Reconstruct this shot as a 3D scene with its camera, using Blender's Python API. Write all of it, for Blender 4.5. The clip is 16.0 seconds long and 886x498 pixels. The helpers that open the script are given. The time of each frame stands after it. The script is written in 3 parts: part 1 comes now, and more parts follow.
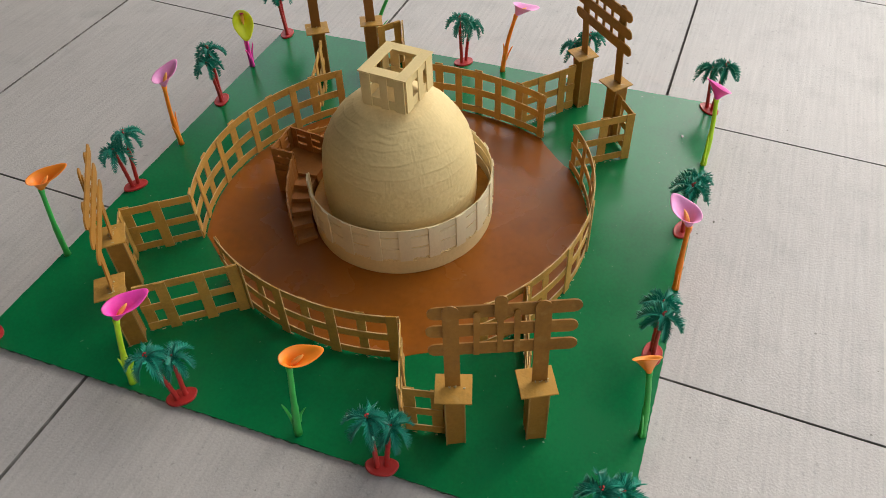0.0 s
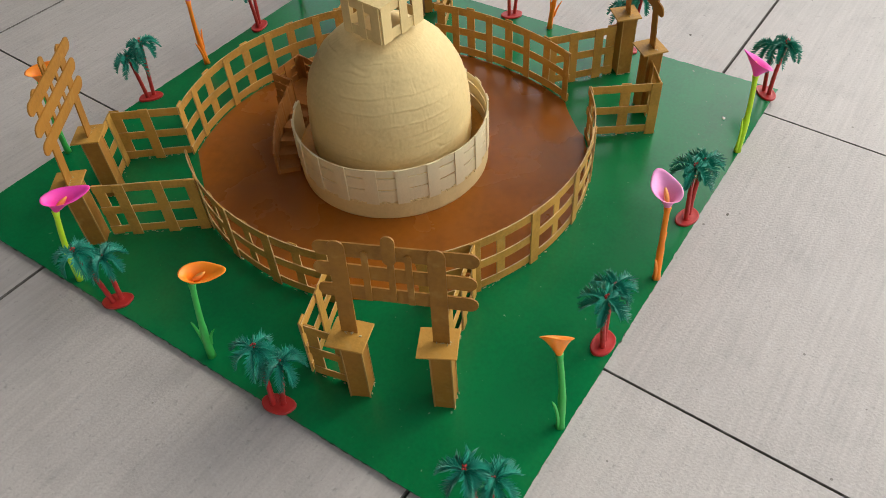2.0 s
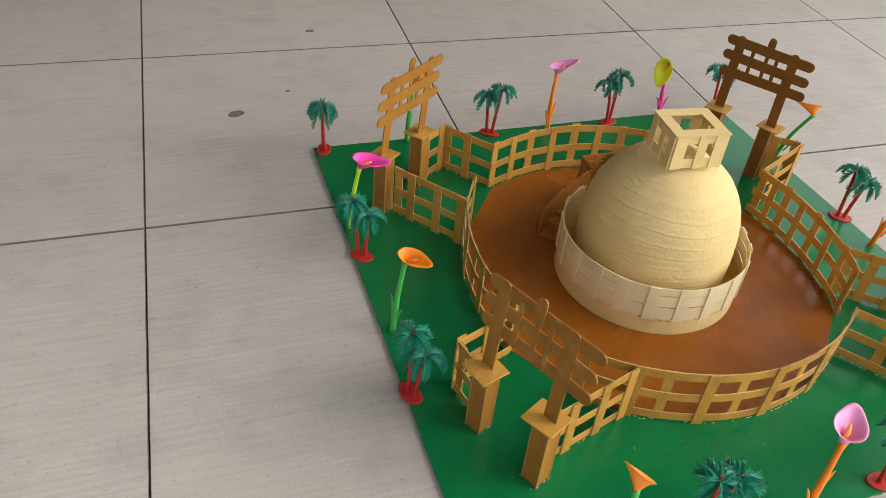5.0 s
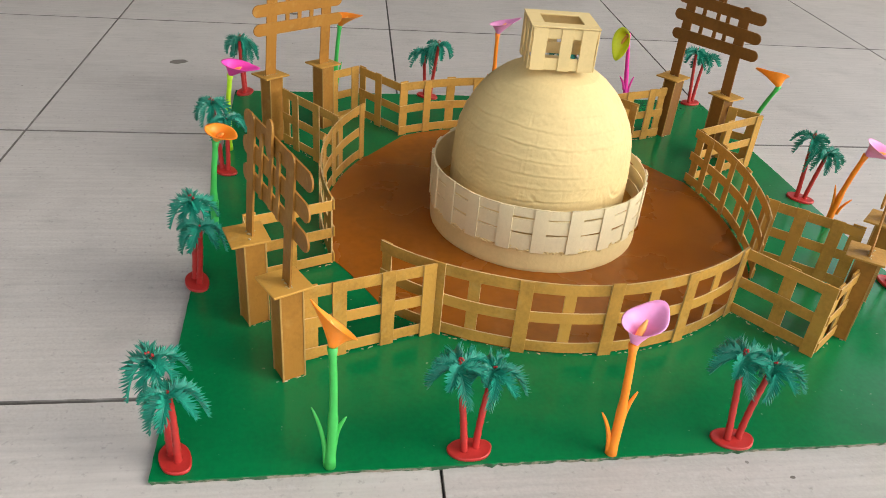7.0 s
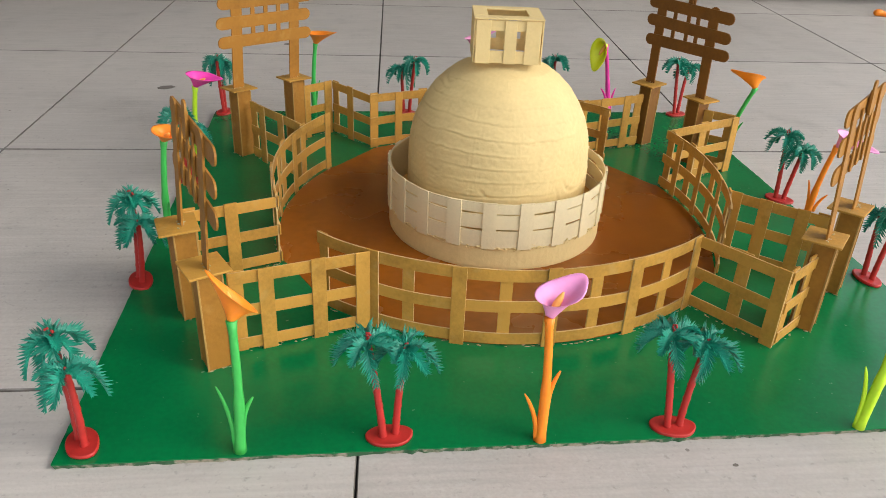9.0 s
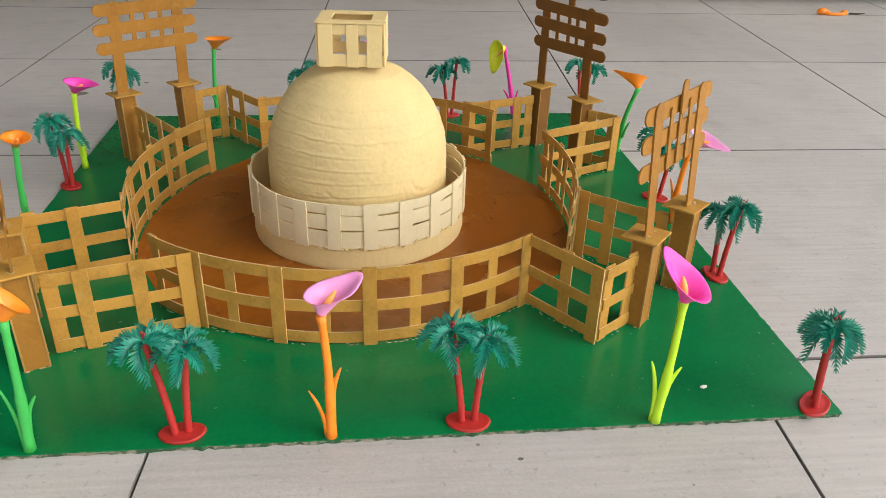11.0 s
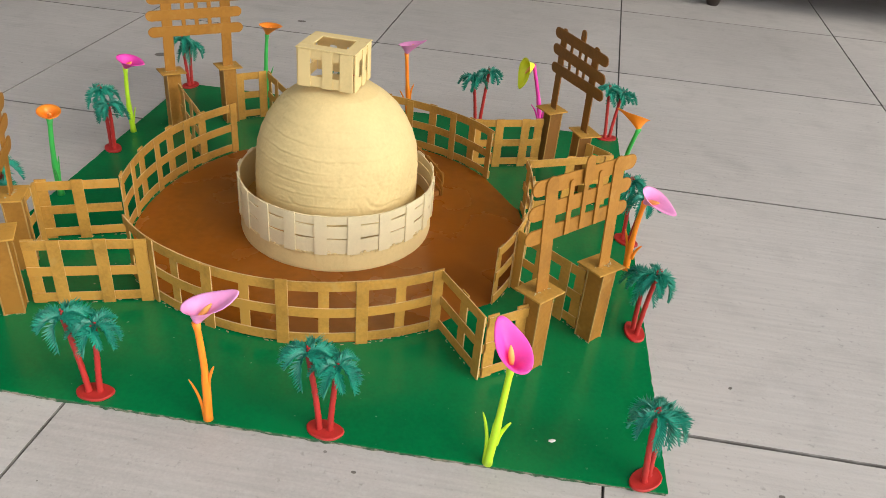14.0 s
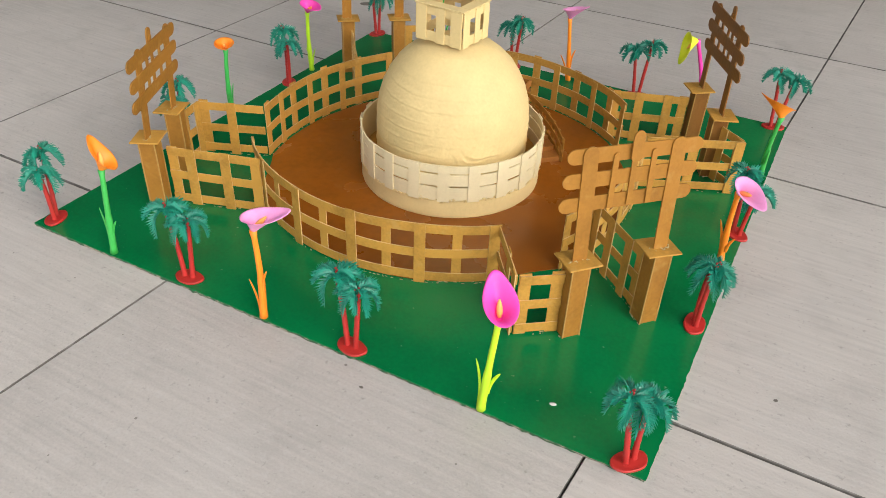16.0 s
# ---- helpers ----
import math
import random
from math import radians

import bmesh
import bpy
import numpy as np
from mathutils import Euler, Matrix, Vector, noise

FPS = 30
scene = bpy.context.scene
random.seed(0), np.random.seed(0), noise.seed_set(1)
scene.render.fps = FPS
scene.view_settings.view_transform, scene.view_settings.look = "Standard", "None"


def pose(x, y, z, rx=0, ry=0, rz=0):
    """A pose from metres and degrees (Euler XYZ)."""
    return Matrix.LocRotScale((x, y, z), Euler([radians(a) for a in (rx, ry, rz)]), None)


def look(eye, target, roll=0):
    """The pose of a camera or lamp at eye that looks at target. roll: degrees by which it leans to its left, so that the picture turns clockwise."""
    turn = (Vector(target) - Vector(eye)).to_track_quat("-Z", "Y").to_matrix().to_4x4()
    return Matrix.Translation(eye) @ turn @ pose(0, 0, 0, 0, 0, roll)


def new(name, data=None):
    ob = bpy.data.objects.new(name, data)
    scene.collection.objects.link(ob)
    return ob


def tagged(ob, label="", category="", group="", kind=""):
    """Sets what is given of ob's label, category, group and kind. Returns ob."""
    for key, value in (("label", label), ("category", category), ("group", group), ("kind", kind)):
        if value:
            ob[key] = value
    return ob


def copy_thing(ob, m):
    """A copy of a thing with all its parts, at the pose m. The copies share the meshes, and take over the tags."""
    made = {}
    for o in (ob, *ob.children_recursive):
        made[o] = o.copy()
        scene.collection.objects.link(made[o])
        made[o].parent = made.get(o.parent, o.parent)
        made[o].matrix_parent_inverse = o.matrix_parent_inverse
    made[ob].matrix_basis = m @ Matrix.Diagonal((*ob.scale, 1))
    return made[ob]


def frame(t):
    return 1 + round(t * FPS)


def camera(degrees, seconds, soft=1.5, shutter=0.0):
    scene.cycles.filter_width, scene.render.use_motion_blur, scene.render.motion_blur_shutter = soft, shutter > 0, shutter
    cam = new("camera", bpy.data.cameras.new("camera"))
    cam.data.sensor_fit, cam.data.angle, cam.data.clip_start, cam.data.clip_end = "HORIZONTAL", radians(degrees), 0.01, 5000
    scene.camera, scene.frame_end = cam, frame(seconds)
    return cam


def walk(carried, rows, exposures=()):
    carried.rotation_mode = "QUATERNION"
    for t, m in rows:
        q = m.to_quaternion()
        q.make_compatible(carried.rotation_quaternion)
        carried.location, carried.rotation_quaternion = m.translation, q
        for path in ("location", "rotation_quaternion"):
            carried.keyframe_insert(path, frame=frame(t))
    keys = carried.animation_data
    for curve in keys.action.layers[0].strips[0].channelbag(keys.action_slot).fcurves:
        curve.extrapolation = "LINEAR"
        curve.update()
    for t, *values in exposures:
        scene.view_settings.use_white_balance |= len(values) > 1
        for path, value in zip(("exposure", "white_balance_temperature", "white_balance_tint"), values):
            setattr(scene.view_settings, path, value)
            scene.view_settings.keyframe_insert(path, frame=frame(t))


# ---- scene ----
cam = camera(60.3, 16.0, soft=0.9)
PATH = [
    (0, (-0.768, -0.4, 0.79), (0.522, 0.155, -0.634), -2.7),
    (0.5, (-0.743, -0.464, 0.756), (0.503, 0.165, -0.677), -2.3),
    (1, (-0.722, -0.525, 0.758), (0.472, 0.22, -0.663), -2.1),
    (1.5, (-0.683, -0.559, 0.726), (0.437, 0.294, -0.694), -5.3),
    (2, (-0.648, -0.583, 0.707), (0.444, 0.263, -0.739), -4.2),
    (2.5, (-0.67, -0.588, 0.738), (0.461, 0.312, -0.644), -4.4),
    (3, (-0.675, -0.597, 0.802), (0.462, 0.387, -0.517), -4.1),
    (3.5, (-0.686, -0.645, 0.838), (0.307, 0.421, -0.532), 0.2),
    (4, (-0.69, -0.687, 0.867), (0.159, 0.568, -0.438), -0.3),
    (4.2, (-0.687, -0.702, 0.85), (0.082, 0.594, -0.464), 0.7),
    (6.3, (-0.326, -0.85, 0.561), (-0.025, 0.843, -0.46), 7.3),
    (6.5, (-0.288, -0.875, 0.55), (-0.025, 0.842, -0.441), 6.1),
    (7, (-0.263, -0.858, 0.491), (0.031, 0.818, -0.56), 5.2),
    (7.5, (-0.208, -0.809, 0.373), (0.136, 0.868, -0.661), 6.5),
    (8, (-0.219, -0.814, 0.409), (-0.02, 0.93, -0.55), 3.8),
    (8.5, (-0.195, -0.865, 0.43), (0.009, 0.869, -0.546), 4.5),
    (9, (-0.162, -0.884, 0.437), (0.034, 0.868, -0.508), 2.5),
    (9.5, (-0.131, -0.893, 0.446), (0.064, 0.856, -0.503), 1.4),
    (10, (-0.084, -0.912, 0.452), (0.117, 0.843, -0.486), 1.3),
    (12.3, (0.078, -0.911, 0.437), (0.237, 0.841, -0.515), 2.3),
    (12.5, (0.079, -0.91, 0.457), (0.225, 0.834, -0.512), 1.6),
    (13, (0.102, -0.928, 0.528), (0.242, 0.776, -0.509), 1.6),
    (13.5, (0.157, -0.94, 0.546), (0.256, 0.774, -0.479), 0.9),
    (14, (0.239, -0.936, 0.569), (0.086, 0.752, -0.493), 5.5),
    (14.5, (0.274, -0.923, 0.526), (0.041, 0.776, -0.504), 3.7),
    (15, (0.354, -0.928, 0.528), (-0.045, 0.698, -0.566), 3.4),
    (15.5, (0.4, -0.919, 0.559), (-0.201, 0.638, -0.543), 2.0),
    (16, (0.459, -0.913, 0.593), (-0.284, 0.527, -0.579), 2.6),
]
walk(cam, [(t, look(eye, target, roll)) for t, eye, target, roll in PATH],
     [(0, 1.05, 6600, 8), (2.5, 1.06, 6650, 8), (4, 1.0, 7000, 8), (6.5, 1.49, 6600, 8), (7.2, 1.27, 6600, 8), (9, 1.2, 6600, 8), (12.5, 1.12, 6600, 8), (14, 1.13, 6600, 8), (16, 1.16, 6600, 8)])

# ---- world, sun and exposure ----
world = bpy.data.worlds.new("world")
scene.world = world
world.use_nodes = True
wn, wl = world.node_tree.nodes, world.node_tree.links
sky = wn.new("ShaderNodeTexSky")
sky.sky_type, sky.sun_disc = "NISHITA", False
sky.sun_elevation, sky.sun_rotation = radians(40), radians(110)
sky.air_density, sky.dust_density, sky.ozone_density = 1.0, 2.5, 1.0
cloud = wn.new("ShaderNodeHueSaturation")
cloud.inputs["Saturation"].default_value = 0.36
wl.new(sky.outputs[0], cloud.inputs["Color"])
wl.new(cloud.outputs[0], wn["Background"].inputs["Color"])
wn["Background"].inputs["Strength"].default_value = 0.15

sun = new("sun", bpy.data.lights.new("sun", "SUN"))
sun.data.energy, sun.data.angle, sun.data.color = 0.21, radians(60), (1.0, 0.96, 0.9)
sun.matrix_world = look((0, 0, 0), (-math.cos(radians(40)) * 0.940, math.cos(radians(40)) * 0.342, -math.sin(radians(40))))
tagged(sun, "soft hazy daylight", "sun", kind="structure")


# ---- materials ----
def material(name, color, rough=0.6, spots=(), bump=0.2, grain=300.0, vary=0.12, spec=0.4, large=14.0, coat=0.0, shell=0.0):
    """Painted or plastic surface: two scales of colour variation and fine relief, in object space."""
    m = bpy.data.materials.new(name)
    m.use_nodes = True
    n, l = m.node_tree.nodes, m.node_tree.links
    p = n["Principled BSDF"]
    co = n.new("ShaderNodeNewGeometry")
    big, fine = n.new("ShaderNodeTexNoise"), n.new("ShaderNodeTexNoise")
    big.inputs["Scale"].default_value, fine.inputs["Scale"].default_value = large, grain
    big.inputs["Detail"].default_value, fine.inputs["Detail"].default_value = 5, 3
    for t in (big, fine):
        l.new(co.outputs["Position"], t.inputs["Vector"])
    info = n.new("ShaderNodeObjectInfo")
    mixed = n.new("ShaderNodeMath")
    mixed.operation = "MULTIPLY_ADD"
    mixed.inputs[1].default_value = 0.55
    l.new(fine.outputs["Fac"], mixed.inputs[0])
    half = n.new("ShaderNodeMath")
    half.operation = "MULTIPLY_ADD"
    half.inputs[1].default_value = 0.25
    l.new(info.outputs["Random"], half.inputs[0])
    l.new(big.outputs["Fac"], half.inputs[2])
    l.new(half.outputs[0], mixed.inputs[2])
    ramp = n.new("ShaderNodeValToRGB")
    ramp.color_ramp.elements[0].position, ramp.color_ramp.elements[1].position = 0.45, 1.3
    ramp.color_ramp.elements[1].position = 1.0
    dark, light = [c * (1 - vary) for c in color], [min(1, c * (1 + vary)) for c in color]
    ramp.color_ramp.elements[0].color, ramp.color_ramp.elements[1].color = (*dark, 1), (*light, 1)
    l.new(mixed.outputs[0], ramp.inputs["Fac"])
    out = ramp.outputs["Color"]
    for scale, low, high, tone, amount in spots:
        s, r, x = n.new("ShaderNodeTexNoise"), n.new("ShaderNodeMapRange"), n.new("ShaderNodeMix")
        s.inputs["Scale"].default_value, s.inputs["Detail"].default_value = scale, 6
        l.new(co.outputs["Position"], s.inputs["Vector"])
        r.inputs["From Min"].default_value, r.inputs["From Max"].default_value, r.inputs["To Max"].default_value = low, high, amount
        l.new(s.outputs["Fac"], r.inputs["Value"])
        x.data_type = "RGBA"
        l.new(r.outputs["Result"], x.inputs["Factor"])
        l.new(out, x.inputs["A"])
        x.inputs["B"].default_value = (*tone, 1)
        out = x.outputs["Result"]
    l.new(out, p.inputs["Base Color"])
    rr = n.new("ShaderNodeMapRange")
    rr.inputs["To Min"].default_value, rr.inputs["To Max"].default_value = rough - 0.08, min(1, rough + 0.1)
    l.new(big.outputs["Fac"], rr.inputs["Value"])
    l.new(rr.outputs["Result"], p.inputs["Roughness"])
    p.inputs["Specular IOR Level"].default_value = spec
    p.inputs["Coat Weight"].default_value = coat
    p.inputs["Coat Roughness"].default_value = 0.25
    if shell:
        p.inputs["Subsurface Weight"].default_value = shell
        p.inputs["Subsurface Radius"].default_value = (0.004, 0.003, 0.002)
        p.inputs["Subsurface Scale"].default_value = 1.0
    b = n.new("ShaderNodeBump")
    b.inputs["Strength"].default_value, b.inputs["Distance"].default_value = bump, 0.001
    l.new(fine.outputs["Fac"], b.inputs["Height"])
    l.new(b.outputs["Normal"], p.inputs["Normal"])
    return m


def concrete_material():
    """Broom-finished concrete: faint streaks along x, mottling, dark pits of a few millimetres."""
    m = material("concrete", (0.475, 0.438, 0.405), 0.5, bump=0.5, grain=320, vary=0.13, large=3.0, spec=0.35,
                 spots=((1.6, 0.45, 0.68, (0.40, 0.37, 0.343), 0.45), (6.5, 0.52, 0.72, (0.53, 0.50, 0.47), 0.4), (16.0, 0.52, 0.70, (0.35, 0.327, 0.30), 0.3), (3.6, 0.60, 0.72, (0.29, 0.268, 0.245), 0.35),
                        (130.0, 0.55, 0.72, (0.52, 0.495, 0.47), 0.5), (170.0, 0.62, 0.76, (0.24, 0.22, 0.2), 0.5)))
    n, l = m.node_tree.nodes, m.node_tree.links
    p = n["Principled BSDF"]
    co, mp, tx = n.new("ShaderNodeNewGeometry"), n.new("ShaderNodeMapping"), n.new("ShaderNodeTexNoise")
    mp.inputs["Scale"].default_value = (8, 170, 20)
    tx.inputs["Scale"].default_value, tx.inputs["Detail"].default_value = 1.0, 5
    l.new(co.outputs["Position"], mp.inputs["Vector"])
    l.new(mp.outputs[0], tx.inputs["Vector"])
    old = p.inputs["Base Color"].links[0].from_socket
    x, r = n.new("ShaderNodeMix"), n.new("ShaderNodeMapRange")
    x.data_type, x.blend_type = "RGBA", "MULTIPLY"
    r.inputs["From Min"].default_value, r.inputs["From Max"].default_value = 0.3, 0.7
    r.inputs["To Min"].default_value, r.inputs["To Max"].default_value = 0.91, 1.055
    l.new(tx.outputs["Fac"], r.inputs["Value"])
    x.inputs["Factor"].default_value = 1
    l.new(old, x.inputs["A"])
    l.new(r.outputs["Result"], x.inputs["B"])
    # pits: small discs at scattered cell centres, of varied size
    vo, sep, size, near = n.new("ShaderNodeTexVoronoi"), n.new("ShaderNodeSeparateColor"), n.new("ShaderNodeMath"), n.new("ShaderNodeMath")
    vo.inputs["Scale"].default_value = 30
    l.new(co.outputs["Position"], vo.inputs["Vector"])
    l.new(vo.outputs["Color"], sep.inputs[0])
    size.operation, near.operation = "MULTIPLY_ADD", "LESS_THAN"
    size.inputs[1].default_value, size.inputs[2].default_value = 0.105, -0.046
    l.new(sep.outputs[0], size.inputs[0])
    l.new(vo.outputs["Distance"], near.inputs[0])
    l.new(size.outputs[0], near.inputs[1])
    y, soft = n.new("ShaderNodeMix"), n.new("ShaderNodeMath")
    soft.operation = "MULTIPLY"
    soft.inputs[1].default_value = 0.65
    l.new(near.outputs[0], soft.inputs[0])
    y.data_type = "RGBA"
    l.new(soft.outputs[0], y.inputs["Factor"])
    l.new(x.outputs["Result"], y.inputs["A"])
    y.inputs["B"].default_value = (0.1, 0.085, 0.07, 1)
    l.new(y.outputs["Result"], p.inputs["Base Color"])
    return m


CONCRETE = concrete_material()
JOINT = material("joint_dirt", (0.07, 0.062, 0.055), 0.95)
ARRIS = material("dirty_slab_edge", (0.12, 0.108, 0.096), 0.95, vary=0.5, large=25, spots=((40, 0.5, 0.65, (0.3, 0.28, 0.255), 0.7),))
GREEN = material("green_enamel", (0.0, 0.145, 0.040), 0.22, bump=0.04, grain=220, vary=0.2, large=9, spec=0.42,
                 spots=((5.0, 0.6, 0.8, (0.004, 0.205, 0.07), 0.45), (150.0, 0.72, 0.76, (0.25, 0.4, 0.28), 0.5)))
EDGE = material("board_edge", (0.22, 0.20, 0.15), 0.9, bump=0.8, grain=400, vary=0.4, large=80, spots=((140, 0.40, 0.55, (0.008, 0.08, 0.028), 0.9),))
BROWN = material("brown_enamel", (0.25, 0.074, 0.006), 0.26, bump=0.06, grain=90, vary=0.25, large=7, spec=0.42,
                 spots=((13.0, 0.48, 0.70, (0.30, 0.10, 0.016), 0.65), (5.0, 0.5, 0.72, (0.135, 0.036, 0.005), 0.65), (60.0, 0.6, 0.75, (0.33, 0.13, 0.03), 0.3)))
GOLD = material("ochre_paint", (0.42, 0.22, 0.042), 0.5, bump=0.35, grain=260, vary=0.28, large=30, spec=0.25,
                spots=((70, 0.58, 0.72, (0.50, 0.31, 0.095), 0.5),))
GOLDB = material("brown_ochre_paint", (0.30, 0.134, 0.022), 0.5, bump=0.3, grain=220, vary=0.22, large=26, spec=0.25,
                 spots=((60, 0.58, 0.74, (0.46, 0.26, 0.07), 0.5),))
GOLDD = material("dark_brown_paint", (0.19, 0.078, 0.014), 0.46, bump=0.3, grain=220, vary=0.22, large=26, spec=0.3)
RAW = material("raw_stick_edge", (0.50, 0.34, 0.15), 0.8, vary=0.3, large=60)
CARD = material("raw_card_edge", (0.34, 0.20, 0.06), 0.9, vary=0.25)
CREAM = material("cream_paint", (0.71, 0.54, 0.255), 0.62, bump=0.35, grain=260, vary=0.08, large=22, spec=0.2)
PALE = material("pale_cream_paint", (0.74, 0.625, 0.39), 0.6, bump=0.3, grain=300, vary=0.06, large=24, spec=0.2)
OCHRE = material("golden_paint", (0.54, 0.27, 0.05), 0.5, bump=0.3, grain=220, vary=0.2, large=26)
TAN = material("tan_paint", (0.30, 0.115, 0.022), 0.5, bump=0.3, grain=260, vary=0.2, large=30)
GLUE = material("dry_glue", (0.42, 0.35, 0.19), 0.3, vary=0.1, spec=0.5)
TEAL = material("teal_plastic", (0.009, 0.20, 0.132), 0.36, bump=0.15, vary=0.35, large=60, spec=0.5)
RED = material("red_plastic", (0.41, 0.024, 0.02), 0.38, bump=0.1, vary=0.15, large=40, spec=0.5)
ORANGE = material("orange_plastic", (0.95, 0.26, 0.02), 0.4, bump=0.05, vary=0.08, large=40, shell=0.15)
PINK = material("pink_plastic", (0.82, 0.31, 0.58), 0.4, bump=0.05, vary=0.1, large=40, shell=0.15)
MAGENTA = material("magenta_plastic", (0.85, 0.06, 0.41), 0.4, bump=0.05, vary=0.1, large=40, shell=0.15)
YELLOW = material("yellow_plastic", (0.75, 0.8, 0.03), 0.4, bump=0.05, vary=0.08, large=40, shell=0.15)
LIME = material("lime_plastic", (0.5, 0.78, 0.03), 0.4, bump=0.05, vary=0.08, large=40, shell=0.15)
STEMG = material("green_plastic", (0.05, 0.42, 0.08), 0.4, bump=0.05, vary=0.12, large=40, shell=0.1)
SPADIX = material("spadix_orange", (0.9, 0.42, 0.1), 0.5, vary=0.1)
DARKWOOD = material("dark_stained_wood", (0.035, 0.025, 0.02), 0.35, vary=0.3)
FABRIC = material("dark_fabric", (0.05, 0.045, 0.045), 0.95, vary=0.3)
# unseen added walls and ceiling: PLASTER, BRICKRED, WHITE, kept dark to limit reflections
PLASTER = material("wall_plaster", (0.17, 0.15, 0.128), 0.9, vary=0.06, large=2)
BRICKRED = material("dark_wall_paint", (0.16, 0.12, 0.09), 0.85, vary=0.15, large=2)
WHITE = material("ceiling_paint", (0.20, 0.193, 0.18), 0.9, vary=0.04, large=2)
PAPER = material("white_paper", (0.75, 0.74, 0.71), 0.9, vary=0.04)
STAIN = material("dark_floor_stain", (0.12, 0.105, 0.09), 0.8, vary=0.4, large=60)


# ---- mesh helpers ----
def part(name, bm, mat, parent=None, label="", smooth=False, at=None):
    me = bpy.data.meshes.new(name)
    bmesh.ops.recalc_face_normals(bm, faces=bm.faces)
    bm.to_mesh(me)
    bm.free()
    me.materials.append(mat)
    if smooth:
        for f in me.polygons:
            f.use_smooth = True
    ob = new(name, me)
    ob.parent = parent
    if at is not None:
        ob.matrix_basis = at
    if label:
        ob["label"] = label
    return ob


def thing(name, m, label, category, group=""):
    ob = new(name)
    ob.matrix_basis = m
    ob.empty_display_size = 0.01
    return tagged(ob, label, category, group)


def box(bm, a, b, bevel=0.0):
    """An axis-parallel box from corner a to corner b."""
    s = [b[i] - a[i] for i in range(3)]
    m = Matrix.Translation([(a[i] + b[i]) / 2 for i in range(3)]) @ Matrix.Diagonal((*s, 1))
    r = bmesh.ops.create_cube(bm, size=1, matrix=m)
    if bevel:
        edges = {e for v in r["verts"] for e in v.link_edges}
        bmesh.ops.bevel(bm, geom=list(edges), offset=bevel, segments=1, affect="EDGES")
    return bm


def tube(bm, pts, radii, sides=10, squash=1.0):
    """A closed tube along points with a radius at each."""
    rings = []
    for i, p in enumerate(pts):
        d = (Vector(pts[min(i + 1, len(pts) - 1)]) - Vector(pts[max(i - 1, 0)])).normalized()
        u = d.cross(Vector((0.31, 0.95, 0.05))).normalized()
        w = d.cross(u)
        rings.append([bm.verts.new(Vector(p) + radii[i] * (math.cos(a) * u + squash * math.sin(a) * w)) for a in [2 * math.pi * k / sides for k in range(sides)]])
    for a, b in zip(rings, rings[1:]):
        for k in range(sides):
            bm.faces.new((a[k], a[(k + 1) % sides], b[(k + 1) % sides], b[k]))
    bm.faces.new(rings[0][::-1])
    bm.faces.new(rings[-1])
    return bm


def loft(bm, sections, closed=True):
    """Skins rings of points of equal length."""
    rings = [[bm.verts.new(p) for p in s] for s in sections]
    for a, b in zip(rings, rings[1:]):
        n = len(a)
        for k in range(n if closed else n - 1):
            bm.faces.new((a[k], a[(k + 1) % n], b[(k + 1) % n], b[k]))
    return rings


def arc_strip(bm, r0, r1, a0, a1, z0, z1, steps=14, wave=0.0):
    """A solid strip bent round the z axis, angles in degrees."""
    secs = []
    for i in range(steps + 1):
        a = radians(a0 + (a1 - a0) * i / steps)
        dz = wave * math.sin(9 * a + z0 * 90)
        c, s = math.cos(a), math.sin(a)
        secs.append([(r0 * c, r0 * s, z0 + dz), (r1 * c, r1 * s, z0 + dz), (r1 * c, r1 * s, z1 + dz), (r0 * c, r0 * s, z1 + dz)])
    rings = loft(bm, secs)
    bm.faces.new(rings[0][::-1])
    bm.faces.new(rings[-1])
    return bm


def stick(bm, length, width, thick, round0=True, round1=True):
    """A craft stick along x, centred, flat in the xz plane, with rounded ends."""
    h, out = width / 2, []
    seg = 7
    if round1:
        out += [(length / 2 - h + h * math.cos(a), h * math.sin(a)) for a in [-math.pi / 2 + math.pi * k / seg for k in range(seg + 1)]]
    else:
        out += [(length / 2, -h), (length / 2, h)]
    if round0:
        out += [(-length / 2 + h + h * math.cos(a), h * math.sin(a)) for a in [math.pi / 2 + math.pi * k / seg for k in range(seg + 1)]]
    else:
        out += [(-length / 2, h), (-length / 2, -h)]
    front = [bm.verts.new((x, -thick / 2, z)) for x, z in out]
    back = [bm.verts.new((x, thick / 2, z)) for x, z in out]
    bm.faces.new(front)
    bm.faces.new(back[::-1])
    for k in range(len(out)):
        j = (k + 1) % len(out)
        bm.faces.new((front[j], front[k], back[k], back[j]))
    return bm


rng = random.Random(7)
BT = 0.008   # top of the base board


# ---- setting: floor, walls, ceiling ----
FZ = 0.0025   # top of the slabs
floor = thing("floor", pose(0, 0, FZ), "pale grey broom-finished concrete floor cut into slabs", "floor")
floor["kind"] = "structure"
bm = bmesh.new()
box(bm, (-40, -40, -0.2), (40, 40, -0.006))
part("joint_bed", bm, JOINT, floor, "dark dirt in the joints between the slabs")


# centre and radius of each bent fence: south, east, north, west
BENDS = (((-0.0093, -0.0015), 0.2865), ((-0.12, 0.0), 0.390), ((-0.014, -0.0024), 0.286), ((0.0617, -0.0201), 0.3348))


